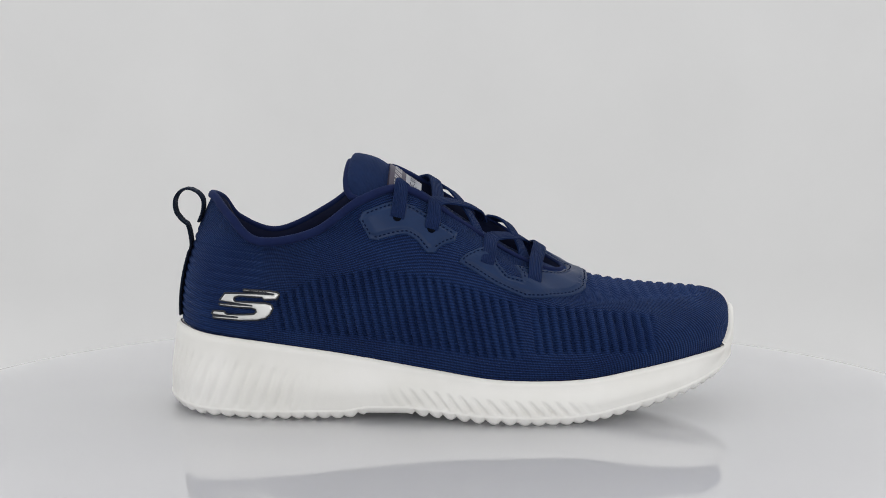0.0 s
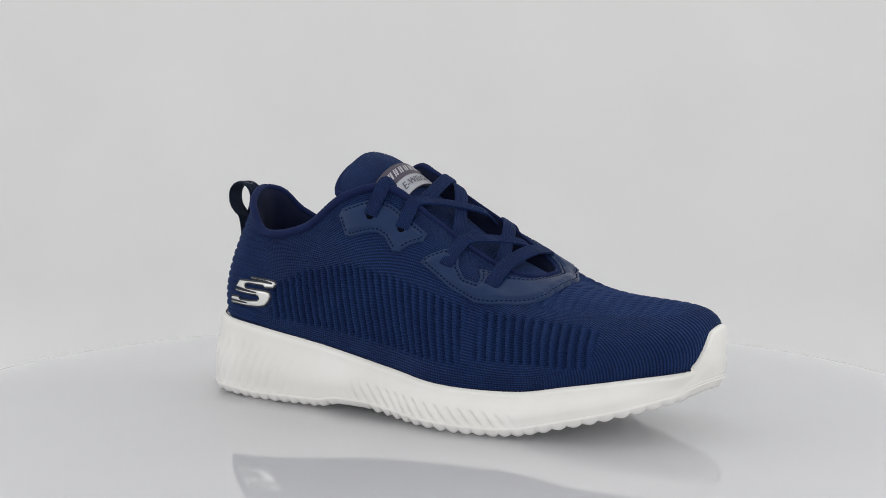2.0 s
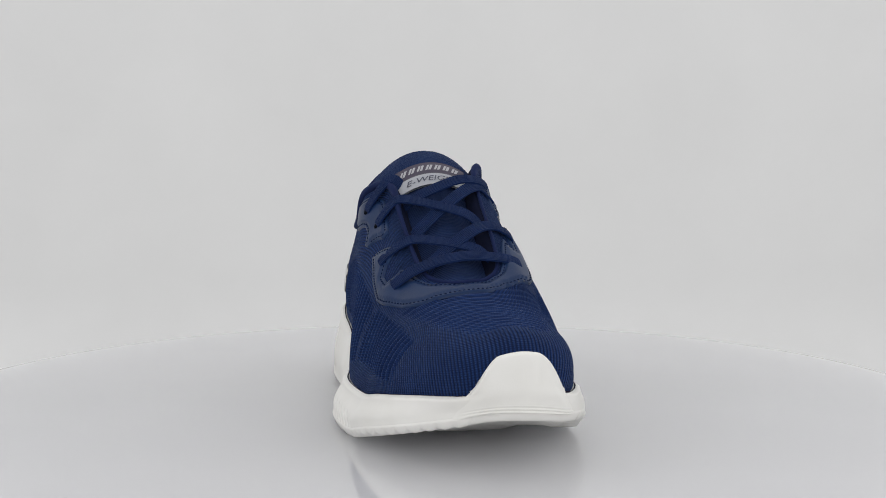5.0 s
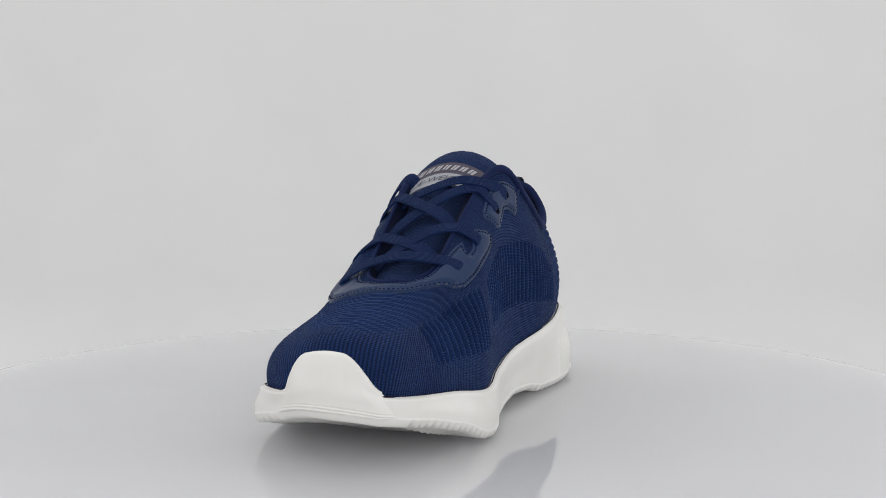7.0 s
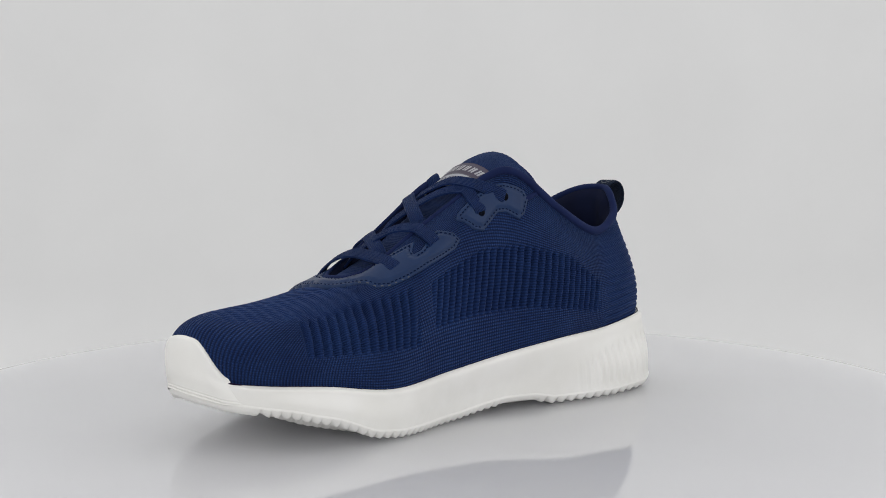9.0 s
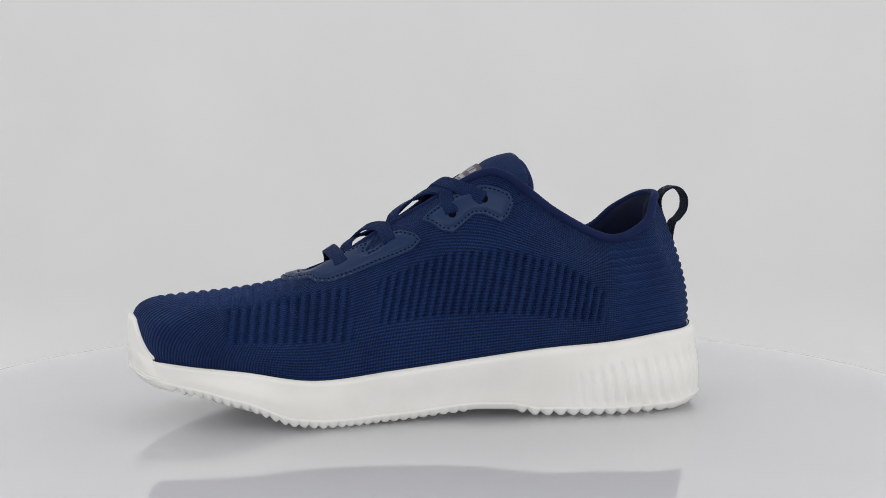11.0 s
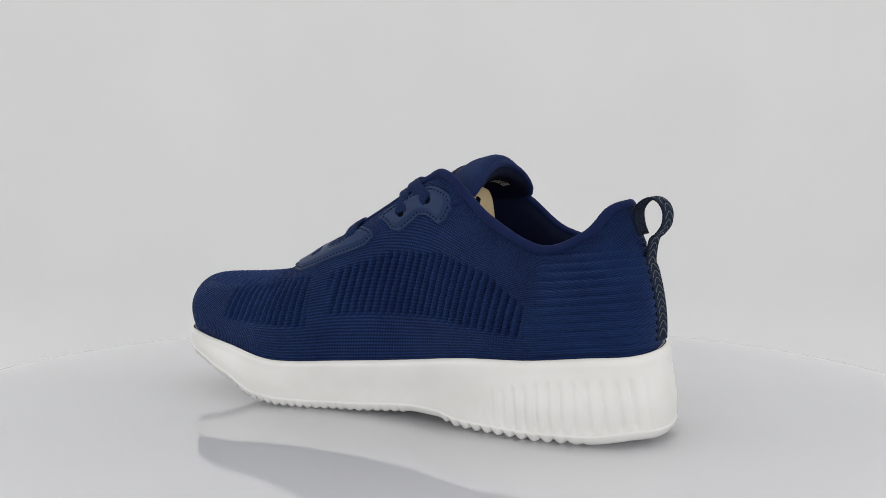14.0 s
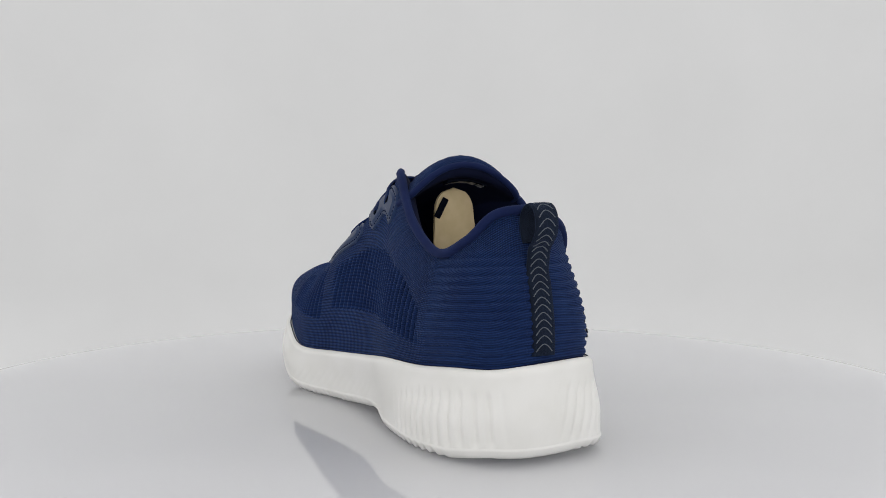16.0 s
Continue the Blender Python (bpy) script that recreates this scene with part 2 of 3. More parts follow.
RIM_LINE = [(-0.1200, 0.0110, 0.1130), (-0.1158, -0.0035, 0.1115), (-0.1070, -0.0185, 0.1035), (-0.0915, -0.0268, 0.0908),
            (-0.0624, -0.0304, 0.0954), (-0.0368, -0.0309, 0.1126), (-0.0148, -0.0210, 0.1173), (0.0118, -0.0200, 0.1020),
            (0.0353, -0.0185, 0.0867), (0.0549, -0.0159, 0.0768), (0.0660, -0.0078, 0.0737), (0.0690, 0.0040, 0.0743),
            (0.0672, 0.0125, 0.0752), (0.0575, 0.0202, 0.0806), (0.0370, 0.0222, 0.0942), (0.0116, 0.0230, 0.1087),
            (-0.0141, 0.0253, 0.1230), (-0.0306, 0.0313, 0.1251), (-0.0578, 0.0369, 0.1049), (-0.0869, 0.0361, 0.0913),
            (-0.1080, 0.0310, 0.0985), (-0.1158, 0.0215, 0.1100)]
# at each station: rise and outward swell of the lower handle, inward share and drop of the upper handle
SWELL = [(0.0271, 0.0018, 0.3988, 0.0155), (0.0257, 0.0033, 0.3563, 0.0176), (0.0250, 0.0033, 0.3059, 0.0204), (0.0232, 0.0026, 0.3174, 0.0132),
         (0.0244, 0.0033, 0.4201, 0.0133), (0.0293, 0.0029, 0.3656, 0.0174), (0.0274, 0.0015, 0.2084, 0.0209), (0.0190, -0.0008, 0.2884, 0.0176),
         (0.0208, 0.0026, 0.2443, 0.0229), (0.0250, 0.0046, 0.4424, 0.0220), (0.0290, 0.0092, 0.5698, 0.0170), (0.0380, 0.0096, 0.7026, 0.0185),
         (0.0325, 0.0116, 0.5449, 0.0182), (0.0235, 0.0056, 0.4152, 0.0174), (0.0193, 0.0008, 0.3291, 0.0157), (0.0306, 0.0014, 0.3288, 0.0147),
         (0.0359, 0.0010, 0.4005, 0.0152), (0.0329, 0.0017, 0.4283, 0.0189), (0.0276, 0.0036, 0.4372, 0.0120), (0.0260, 0.0046, 0.3299, 0.0124),
         (0.0272, 0.0056, 0.3350, 0.0160), (0.0233, 0.0032, 0.2755, 0.0231)]
STATIONS = len(SOLE_LINE)


def outline_normal(s):
    e = 0.05
    d = spline(SOLE_LINE, s + e, True) - spline(SOLE_LINE, s - e, True)
    n = np.stack([d[..., 1] * 1.0, -d[..., 0], 0 * d[..., 0]], -1)
    n /= np.linalg.norm(n, axis=-1)[..., None]
    return n


def upper_surface(s, v):
    """The place on the smooth upper: s counts stations, v goes from the sole (0) to the rim (1)."""
    s, v = np.broadcast_arrays(np.asarray(s, float), np.asarray(v, float))
    b, r, w = spline(SOLE_LINE, s, True), spline(RIM_LINE, s, True), spline(SWELL, s, True)
    n = outline_normal(s)
    p1 = b + n * w[..., 1:2]
    p1[..., 2] += w[..., 0]
    p2 = r + (b - r) * w[..., 2:3]
    p2[..., 2] = r[..., 2] - w[..., 3]
    v = v[..., None]
    return (1 - v) ** 3 * b + 3 * v * (1 - v) ** 2 * p1 + 3 * v * v * (1 - v) * p2 + v ** 3 * r


def upper_normal(s, v):
    e = 0.004
    ds = upper_surface(s + 4 * e, v) - upper_surface(s - 4 * e, v)
    dv = upper_surface(s, v + e) - upper_surface(s, v - e)
    n = np.cross(ds, dv)
    return n / np.linalg.norm(n, axis=-1)[..., None]


def even_stations(n):
    """Stations spaced evenly along the foot's edge."""
    s = np.linspace(0, STATIONS, 2000)
    p = 0.65 * spline(SOLE_LINE, s, True) + 0.35 * spline(RIM_LINE, s, True)
    d = np.r_[0, np.cumsum(np.linalg.norm(np.diff(p, axis=0), axis=1))]
    return np.interp(np.linspace(0, d[-1], n, endpoint=False), d, s), d[-1]


def ribs(p, s):
    """Height of the knit's ribs at the places p of the upper."""
    x, y, z = p[..., 0], p[..., 1], p[..., 2]
    outer = smoothstep(11.2, 10.8, s) + 0 * x
    h = np.zeros_like(x)

    def band(u, pitch):
        c = 0.5 + 0.5 * np.cos(2 * np.pi * u / pitch)
        return np.minimum(1.25 * c ** 0.8, 1.0) - 1.0

    # quarter block: upright ribs under an arch, taller on the inner side
    arch = np.where(s < 11.1, np.interp(x, [-0.085, -0.06, -0.03, 0.0, 0.03, 0.05], [0.060, 0.071, 0.0765, 0.072, 0.063, 0.056]),
                    np.interp(x, [-0.082, -0.06, -0.03, 0.0, 0.03, 0.05], [0.063, 0.078, 0.0855, 0.0845, 0.074, 0.066]))
    low = np.where(s < 11.1, np.interp(x, [-0.085, -0.03, 0.02, 0.05], [0.0455, 0.041, 0.034, 0.032]), np.interp(x, [-0.08, -0.055, -0.025, 0.01, 0.04], [0.048, 0.0515, 0.0545, 0.053, 0.050]))
    fore = np.where(s < 11.1, 0.047, 0.040)
    m = smoothstep(-0.084, -0.080, x) * smoothstep(fore, fore - 0.006, x) * smoothstep(arch + 0.003, arch - 0.001, z) * smoothstep(low - 0.0015, low + 0.0015, z)
    cover = m
    h += np.where(s < 11.1, 1.0, 1.1) * m * band(x + 0.22 * (z - 0.06), 0.0046)
    # forefoot block
    top = np.where(s < 11.1, 0.058 - 0.10 * (x - 0.055), 0.0690 - 0.20 * (x - 0.055))
    m = smoothstep(0.048, 0.054, x) * smoothstep(0.116, 0.110, x) * smoothstep(top + 0.002, top - 0.001, z) * smoothstep(np.where(s < 11.1, 0.0335, 0.0410), np.where(s < 11.1, 0.0365, 0.0440), z)
    cover = np.maximum(cover, m)
    h += m * band(x + 0.15 * (z - 0.05), 0.0048)
    # over the toes: ribs from side to side
    m = smoothstep(0.072, 0.078, x) * smoothstep(0.150, 0.138, x) * smoothstep(0.058, 0.062, z)
    cover = np.maximum(cover, 0.8 * m)
    h += 0.36 * m * band(x - 2.2 * (y - 0.004) ** 2, 0.0056)
    # heel: ribs running round
    m = smoothstep(-0.082, -0.095, x) * smoothstep(0.098, 0.088, z)
    cover = np.maximum(cover, 0.9 * m)
    h += 0.34 * m * band(z + 0.10 * x, 0.0041)
    return h, cover


def build_upper(parent):
    ns, nv = 1100, 200
    s, length = even_stations(ns)
    v = np.linspace(-0.06, 1, nv)
    S, V = np.meshgrid(s, v, indexing="ij")
    p, n = upper_surface(S, V), upper_normal(S, V)
    h, cover = ribs(p, S)
    p = p + n * (h * 0.0028)[..., None]
    run = np.linspace(0, length, ns, endpoint=False)
    uv = np.stack(np.broadcast_arrays(run[:, None], v[None] * 0.085), -1).reshape(-1, 2)
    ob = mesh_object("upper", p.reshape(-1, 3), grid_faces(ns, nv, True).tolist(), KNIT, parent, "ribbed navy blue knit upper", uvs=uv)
    mask = ob.data.attributes.new("ribbed", "FLOAT", "POINT")
    mask.data.foreach_set("value", np.ascontiguousarray(cover, dtype=np.float32).ravel())
    fore = ob.data.attributes.new("fore", "FLOAT", "POINT")
    fore.data.foreach_set("value", np.ascontiguousarray(smoothstep(0.07, 0.11, p[..., 0]), dtype=np.float32).ravel())
    return ob


def build_lining(parent):
    s = np.linspace(0, STATIONS, 300, endpoint=False)
    rim, n = spline(RIM_LINE, s, True), outline_normal(s)
    base = spline(SOLE_LINE, s, True)
    rows = []
    for off, drop in ((0.0, 0.0), (-0.003, -0.001), (-0.006, -0.006), (-0.006, -0.02), (-0.004, -0.035)):
        q = rim + n * off
        q[:, 2] += drop
        rows.append(q)
    q = 0.5 * rim + 0.5 * base - n * 0.004
    q[:, 2] = base[:, 2] + 0.014
    rows.append(q)
    q = 0.1 * rim + 0.9 * base - n * 0.006
    q[:, 2] = base[:, 2] + 0.004
    rows.append(q)
    v = np.stack(rows, 1)
    lining = mesh_object("lining", v.reshape(-1, 3), grid_faces(len(s), len(rows), True).tolist(), LINING, parent, "dark navy padded lining")
    # footbed
    ring = base - n * 0.006
    ring[:, 2] += 0.003
    v = np.r_[ring, ring * [0.5, 0.5, 1] + [0, 0.003, 0], [(0.0, 0.005, 0.036)]]
    k = len(s)
    f = [(i, (i + 1) % k, k + (i + 1) % k, k + i) for i in range(k)] + [(k + i, k + (i + 1) % k, 2 * k) for i in range(k)]
    mesh_object("footbed", v, f, LINING, parent, "dark fabric footbed")
    return lining


def build_binding(parent):
    s = np.linspace(0, STATIONS, 420, endpoint=False)
    rim, n = spline(RIM_LINE, s, True), outline_normal(s)
    path = rim + n * 0.0002
    throat = smoothstep(6.0, 7.2, s) * smoothstep(16.4, 15.2, s)
    v, f, uv = sweep(path, 0.0046 - 0.0022 * throat, 0.0040 - 0.0022 * throat, n + np.array([0, 0, 0.6]), 14, True, 0.9)
    return mesh_object("collar_binding", v, f, BINDING, parent, "smooth dark navy collar piping", uvs=uv)


# ---------------------------------------------------------------- sole
def edge_rise(x, s):
    """The rim of the forefoot's tread lies higher than its middle."""
    return smoothstep(0.080, 0.105, x) * (0.0008 * smoothstep(11.2, 10.2, s) + 0.0036 * smoothstep(0.145, 0.118, x) * smoothstep(11.8, 12.8, s))


def ground_line(x, s):
    """Height of the sole's underside along the foot: toe spring, arch and heel bevel."""
    z = np.interp(x, [-0.142, -0.132, -0.118, -0.09, -0.045, -0.033, -0.0135, 0.0, 0.02, 0.05, 0.068, 0.083, 0.100, 0.112, 0.131, 0.150, 0.160],
                     [0.0028, 0.0030, 0.0010, 0.0, 0.0008, 0.0032, 0.0034, 0.0024, 0.0008, 0.0, 0.0004, 0.0022, 0.0060, 0.0088, 0.0136, 0.0188, 0.0245])
    return z + 0.0022 * smoothstep(0.112, 0.145, x) * smoothstep(11.0, 12.6, s) + edge_rise(x, s)


FLARE = [0.0060, 0.0068, 0.0075, 0.0075, 0.0075, 0.0075, 0.0085, 0.0090, 0.0074, 0.0048, 0.0008, 0.0016,
         0.0017, 0.0040, 0.0060, 0.0050, 0.0020, 0.0010, 0.0024, 0.0072, 0.0085, 0.0070]


def sole_rings(n):
    s, length = even_stations(n)
    base, nrm = spline(SOLE_LINE, s, True), outline_normal(s)
    flare = spline(np.array(FLARE)[:, None], s, True)[:, 0]
    run = np.linspace(0, length, n, endpoint=False)
    return s, base, nrm, flare, run


def build_midsole(parent):
    n = 1500
    s, base, nrm, flare, run = sole_rings(n)
    low = ground_line(base[:, 0], s) + 0.0045
    top = base[:, 2] - 0.0018
    rows = []
    shape = [(-0.007, 1.0, -0.002), (-0.0005, 1.0, 0.0002), (0.0012, 1.0, 0.0008), (0.0024, 0.99, 0.0), (0.0032, 0.96, 0.0)]
    slim = 1 - 0.55 * smoothstep(9.6, 10.4, s) * smoothstep(12.7, 12.0, s)
    for off, k, dz in shape:
        q = base + nrm * (off * np.where(off > 0, slim, 1.0))[:, None]
        q[:, 2] = low + (top - low) * k + dz
        rows.append(q)
    for k in np.linspace(0.90, 0.0, 22):
        off = 0.0034 * slim + (flare - 0.0034 * slim) * smoothstep(0.95, 0.25, k)
        q = base + nrm * off[:, None]
        h = low + (top - low) * k
        q[:, 2] = h
        # slanting flutes low on the heel and the ball
        x = base[:, 0]
        lean = run + np.where(s < 11, -0.28, -0.10) * (h - low) * np.where(s < 11, 1, -1) + smoothstep(-0.05, -0.01, x) * (h - low) * np.where(s < 11, 1, -1)
        where = np.where(s < 11, 0.72, 1.0) * smoothstep(-0.055, -0.085, x) * smoothstep(-0.1375, -0.131, x) + np.where(s < 11, 1.0, 0.06) * smoothstep(-0.03, 0.0, x) * smoothstep(0.085, 0.06, x)
        tall = np.interp(x, [-0.14, -0.09, -0.05, 0.0, 0.05, 0.09], [0.72, 0.68, 0.5, 0.46, 0.46, 0.36])
        fade = smoothstep(tall + 0.08, tall - 0.1, np.full(n, k)) * smoothstep(0.0, 0.08, np.full(n, k))
        wave = (0.5 + 0.5 * np.cos(2 * np.pi * lean / 0.0057)) ** 2.0
        q = q - nrm * (0.0015 * wave * where * fade)[:, None]
        rows.append(q)
    v = np.stack(rows, 1)
    return mesh_object("midsole", v.reshape(-1, 3), grid_faces(n, len(rows), True).tolist(), FOAM, parent, "thick white foam midsole with moulded flutes")


def build_seam(parent):
    s, _ = even_stations(700)
    base, n = spline(SOLE_LINE, s, True), outline_normal(s)
    wob = np.array([noise.noise(Vector((t * 9.0, 0.3, 0.0))) for t in s])
    path = base + n * (0.0008 + 0.0002 * wob)[:, None]
    path[:, 2] += -0.0012 + 0.0002 * wob
    v, f, uv = sweep(path, 0.0008, 0.0007, n, 6, True, 1.0)
    return mesh_object("seam", v, f, SEAM, parent, "dark fuzzy seam between upper and sole", uvs=uv)


def build_outsole(parent):
    n = 1500
    s, base, nrm, flare, run = sole_rings(n)
    x = base[:, 0]
    low = ground_line(x, s)
    saw = np.where((s > 13) & (x > -0.02), run / 0.0042, run / 0.0063) % 1.0
    tooth = np.sin(np.pi * saw ** 1.25) ** 0.8
    gap = smoothstep(-0.036, -0.034, x) * smoothstep(-0.010, -0.012, x)
    ends = np.where(s < 11, smoothstep(-0.136, -0.122, x), smoothstep(-0.122, -0.100, x)) * (1 - smoothstep(9.3, 10.5, s) * smoothstep(12.9, 12.4, s))
    ends = ends * np.where((s > 13) & (x > -0.02), 0.50 + 0.25 * smoothstep(0.04, 0.08, x), 1.0)
    ends = ends * (1 - (0.4 * smoothstep(0.02, 0.06, x) + 0.35 * smoothstep(-0.03, -0.05, x)) * (s < 11))
    rows = []
    for off, z, k in ((0.0, 0.0047, 0.0), (0.0004, 0.0040, 0.0), (0.0004, 0.0034, 0.25), (-0.0006, 0.0012, 0.9), (-0.0016, 0.0, 1.0), (-0.009, 0.0, 1.0), (-0.014, 0.0003, 0.3)):
        q = base + nrm * (flare + off)[:, None]
        q[:, 2] = low + z + 0.0024 * k * (1 - tooth) * (1 - gap) * ends + 0.0008 * gap * k
        if off < -0.010:
            q[:, 2] -= edge_rise(x, s)
        rows.append(q)
    mid = base * [0.55, 0.55, 1] + [0, 0.002, 0]
    mid[:, 2] = ground_line(mid[:, 0], s) + 0.0008
    rows.append(mid)
    v = np.stack(rows, 1).reshape(-1, 3)
    f = grid_faces(n, len(rows), True).tolist()
    m = len(rows)
    f.append([i * m + m - 1 for i in range(n)])
    return mesh_object("outsole", v, f, FOAM, parent, "white serrated rubber outsole")


def build_toe_cap(parent):
    na, nv = 120, 44
    a = np.linspace(-1, 1, na)
    s = 11.06 + 0.99 * a
    hi = 0.01 + 0.172 * np.where(a < 0, smoothstep(1.0, 0.42, np.abs(a)) ** 0.85, smoothstep(1.0, 0.22, np.abs(a)))
    k = np.linspace(0, 1, nv)
    S = np.repeat(s[:, None], nv, 1)
    V = hi[:, None] * k[None]
    p, n = upper_surface(S, V), upper_normal(S, V)
    near = np.minimum(((1 - k)[None] * hi[:, None]) / 0.028, ((1 - np.abs(a)) / 0.10)[:, None] + 0 * V)
    lift = -0.0006 + 0.0030 * np.sqrt(np.clip(1 - (1 - np.clip(near, 0, 1)) ** 2, 0, 1))
    lift = lift * (1 - 0.3 * smoothstep(0.0, 0.3, a))[:, None]
    lift = lift + 0.0014 * np.exp(-(V / 0.045) ** 2) * smoothstep(1.0, 0.55, np.abs(a))[:, None]
    q = p + n * lift[..., None]
    # the bumper runs on down the sole's nose, spreading as it goes and sinking into the sole at both ends
    rows = []
    waves = []
    for k in np.linspace(0.0, 0.97, 34):
        sk = 11.06 + (0.99 + 0.62 * (1 - k) ** 0.8) * a
        base, nrm = spline(SOLE_LINE, sk, True), outline_normal(sk)
        flare = spline(np.array(FLARE)[:, None], sk, True)[:, 0]
        low = ground_line(base[:, 0], sk) + 0.0040
        slim = 1 - 0.55 * smoothstep(9.6, 10.4, sk) * smoothstep(12.7, 12.0, sk)
        lip = 0.0034 * slim
        off = lip + (flare - lip) * smoothstep(0.95, 0.25, k)
        edge = smoothstep(1.0, 0.55, np.abs(a))
        proud = -0.0008 + edge * (0.0022 + 0.0014 * math.exp(-((1 - k) / 0.35) ** 2))
        # a few moulded waves low on the nose, fading out to both sides
        u = k + 0.07 * a + 0.05 * a * a
        line = np.sin(46 * u) * smoothstep(0.34, 0.22, u) * smoothstep(0.95, 0.45, np.abs(a - 0.12))
        w = base + nrm * (off + proud)[:, None]
        waves.append(nrm * (0.00030 * line)[:, None])
        w[:, 2] = low + (base[:, 2] - 0.0006 - low) * k
        rows.append(w)
    q = np.concatenate([np.stack(rows, 1), q], 1)
    # one smooth convex sweep from the nose up to the cap
    hold = smoothstep(1.0, 0.75, np.abs(a))[:, None, None]
    for _ in range(90):
        q[:, 3:-10] += 0.5 * hold * (0.5 * (q[:, 2:-11] + q[:, 4:-9]) - q[:, 3:-10])
    q[:, :34] += np.stack(waves, 1)
    nv = q.shape[1] - 1
    return mesh_object("toe_cap", q.reshape(-1, 3), grid_faces(na, nv + 1).tolist(), FOAM, parent, "smooth white rubber toe bumper")


# ---------------------------------------------------------------- trim on the upper
STATION_RUN, RISE = 0.016, 0.085


def film_patch(name, corners, mat, parent, label="", step=0.0005):
    """A film overlay on the upper with crisp corners: a thin welt round the edge and a raised panel inside it."""
    flat, tris, n = filled([(q[0] * STATION_RUN, q[1] * RISE) for q in corners], step)
    S, V = flat[:, 0] / STATION_RUN, flat[:, 1] / RISE
    p, nrm = upper_surface(S, V), upper_normal(S, V)
    d = edge_distance(p, p[:n])
    e = np.clip(d / 0.0006, 0, 1)
    h = STAY_LIFT * np.sqrt(np.clip(1 - (1 - e) ** 2, 0, 1)) - 0.0005 * (e <= 0)
    h = h + 0.0009 * smoothstep(0.0024, 0.0036, d)
    ob = mesh_object(name, p + nrm * h[:, None], tris, mat, parent, label)
    # the line of the stitching, a little inside the edge
    edge, en = p[:n], nrm[:n]
    tan = np.roll(edge, -3, 0) - np.roll(edge, 3, 0)
    inward = np.cross(en, tan)
    inward /= np.linalg.norm(inward, axis=1)[:, None] + 1e-12
    probe = edge + inward * 0.0006
    if np.median(edge_distance(probe, p[n:])) > np.median(edge_distance(edge - inward * 0.0006, p[n:])):
        inward = -inward
    line = edge + inward * 0.0018
    keep = edge_distance(line, edge) > 0.00165
    hem = edge + inward * 0.0006
    return ob, line, en, keep, hem, S[:n], V[:n]


def stitch_row(parent, line, up, keep, lift, mat, dash=0.0011, gap=0.0012):
    """Short threads along a line, with gaps where it is not kept."""
    step = np.linalg.norm(np.diff(line, axis=0), axis=1)
    d = np.r_[0, np.cumsum(np.where(step < 0.004, step, 0))]
    verts, faces = [], []
    t = 0.0
    while t + dash < d[-1]:
        near = np.searchsorted(d, [t, t + dash])
        if keep[near[0]:near[1] + 1].all() and step[near[0]:near[1]].max(initial=0) < 0.002:
            k = np.linspace(t, t + dash, 4)
            path = np.stack([np.interp(k, d, line[:, i]) for i in range(3)], 1)
            u = np.stack([np.interp(k, d, up[:, i]) for i in range(3)], 1)
            path = path + u * (lift + 0.00015 * np.array([-1, 1, 1, -1]))[:, None]
            vv, ff, _ = sweep(path, 0.0007, 0.0005, u, 6, False, 1.0)
            faces += [[i + len(verts) for i in q] for q in ff]
            verts += vv.tolist()
        t += dash + gap
    return mesh_object("stitching", verts, faces, mat, parent)


def build_eyelet(parent, s, v, lift):
    p, n = upper_surface(np.array([s]), np.array([v]))[0], upper_normal(np.array([s]), np.array([v]))[0]
    q = Vector(n).to_track_quat("Z", "Y").to_matrix().to_4x4()
    bm = bmesh.new()
    bmesh.ops.create_cone(bm, cap_ends=True, segments=18, radius1=0.0024, radius2=0.0020, depth=0.0008)
    bmesh.ops.transform(bm, matrix=Matrix.Translation(p + n * (lift + 0.0001)) @ q, verts=bm.verts)
    return part("eyelet", bm, HOLE, parent, "dark punched lace hole")


# lace holes as (station, height on the upper), from the ankle to the toes
OUTER_HOLES = [(5.38, 0.805), (6.00, 0.735), (6.63, 0.625), (7.47, 0.63)]
INNER_HOLES = [(16.77, 0.80), (16.20, 0.715), (15.15, 0.685), (14.37, 0.67)]
STAY_LIFT = 0.0011


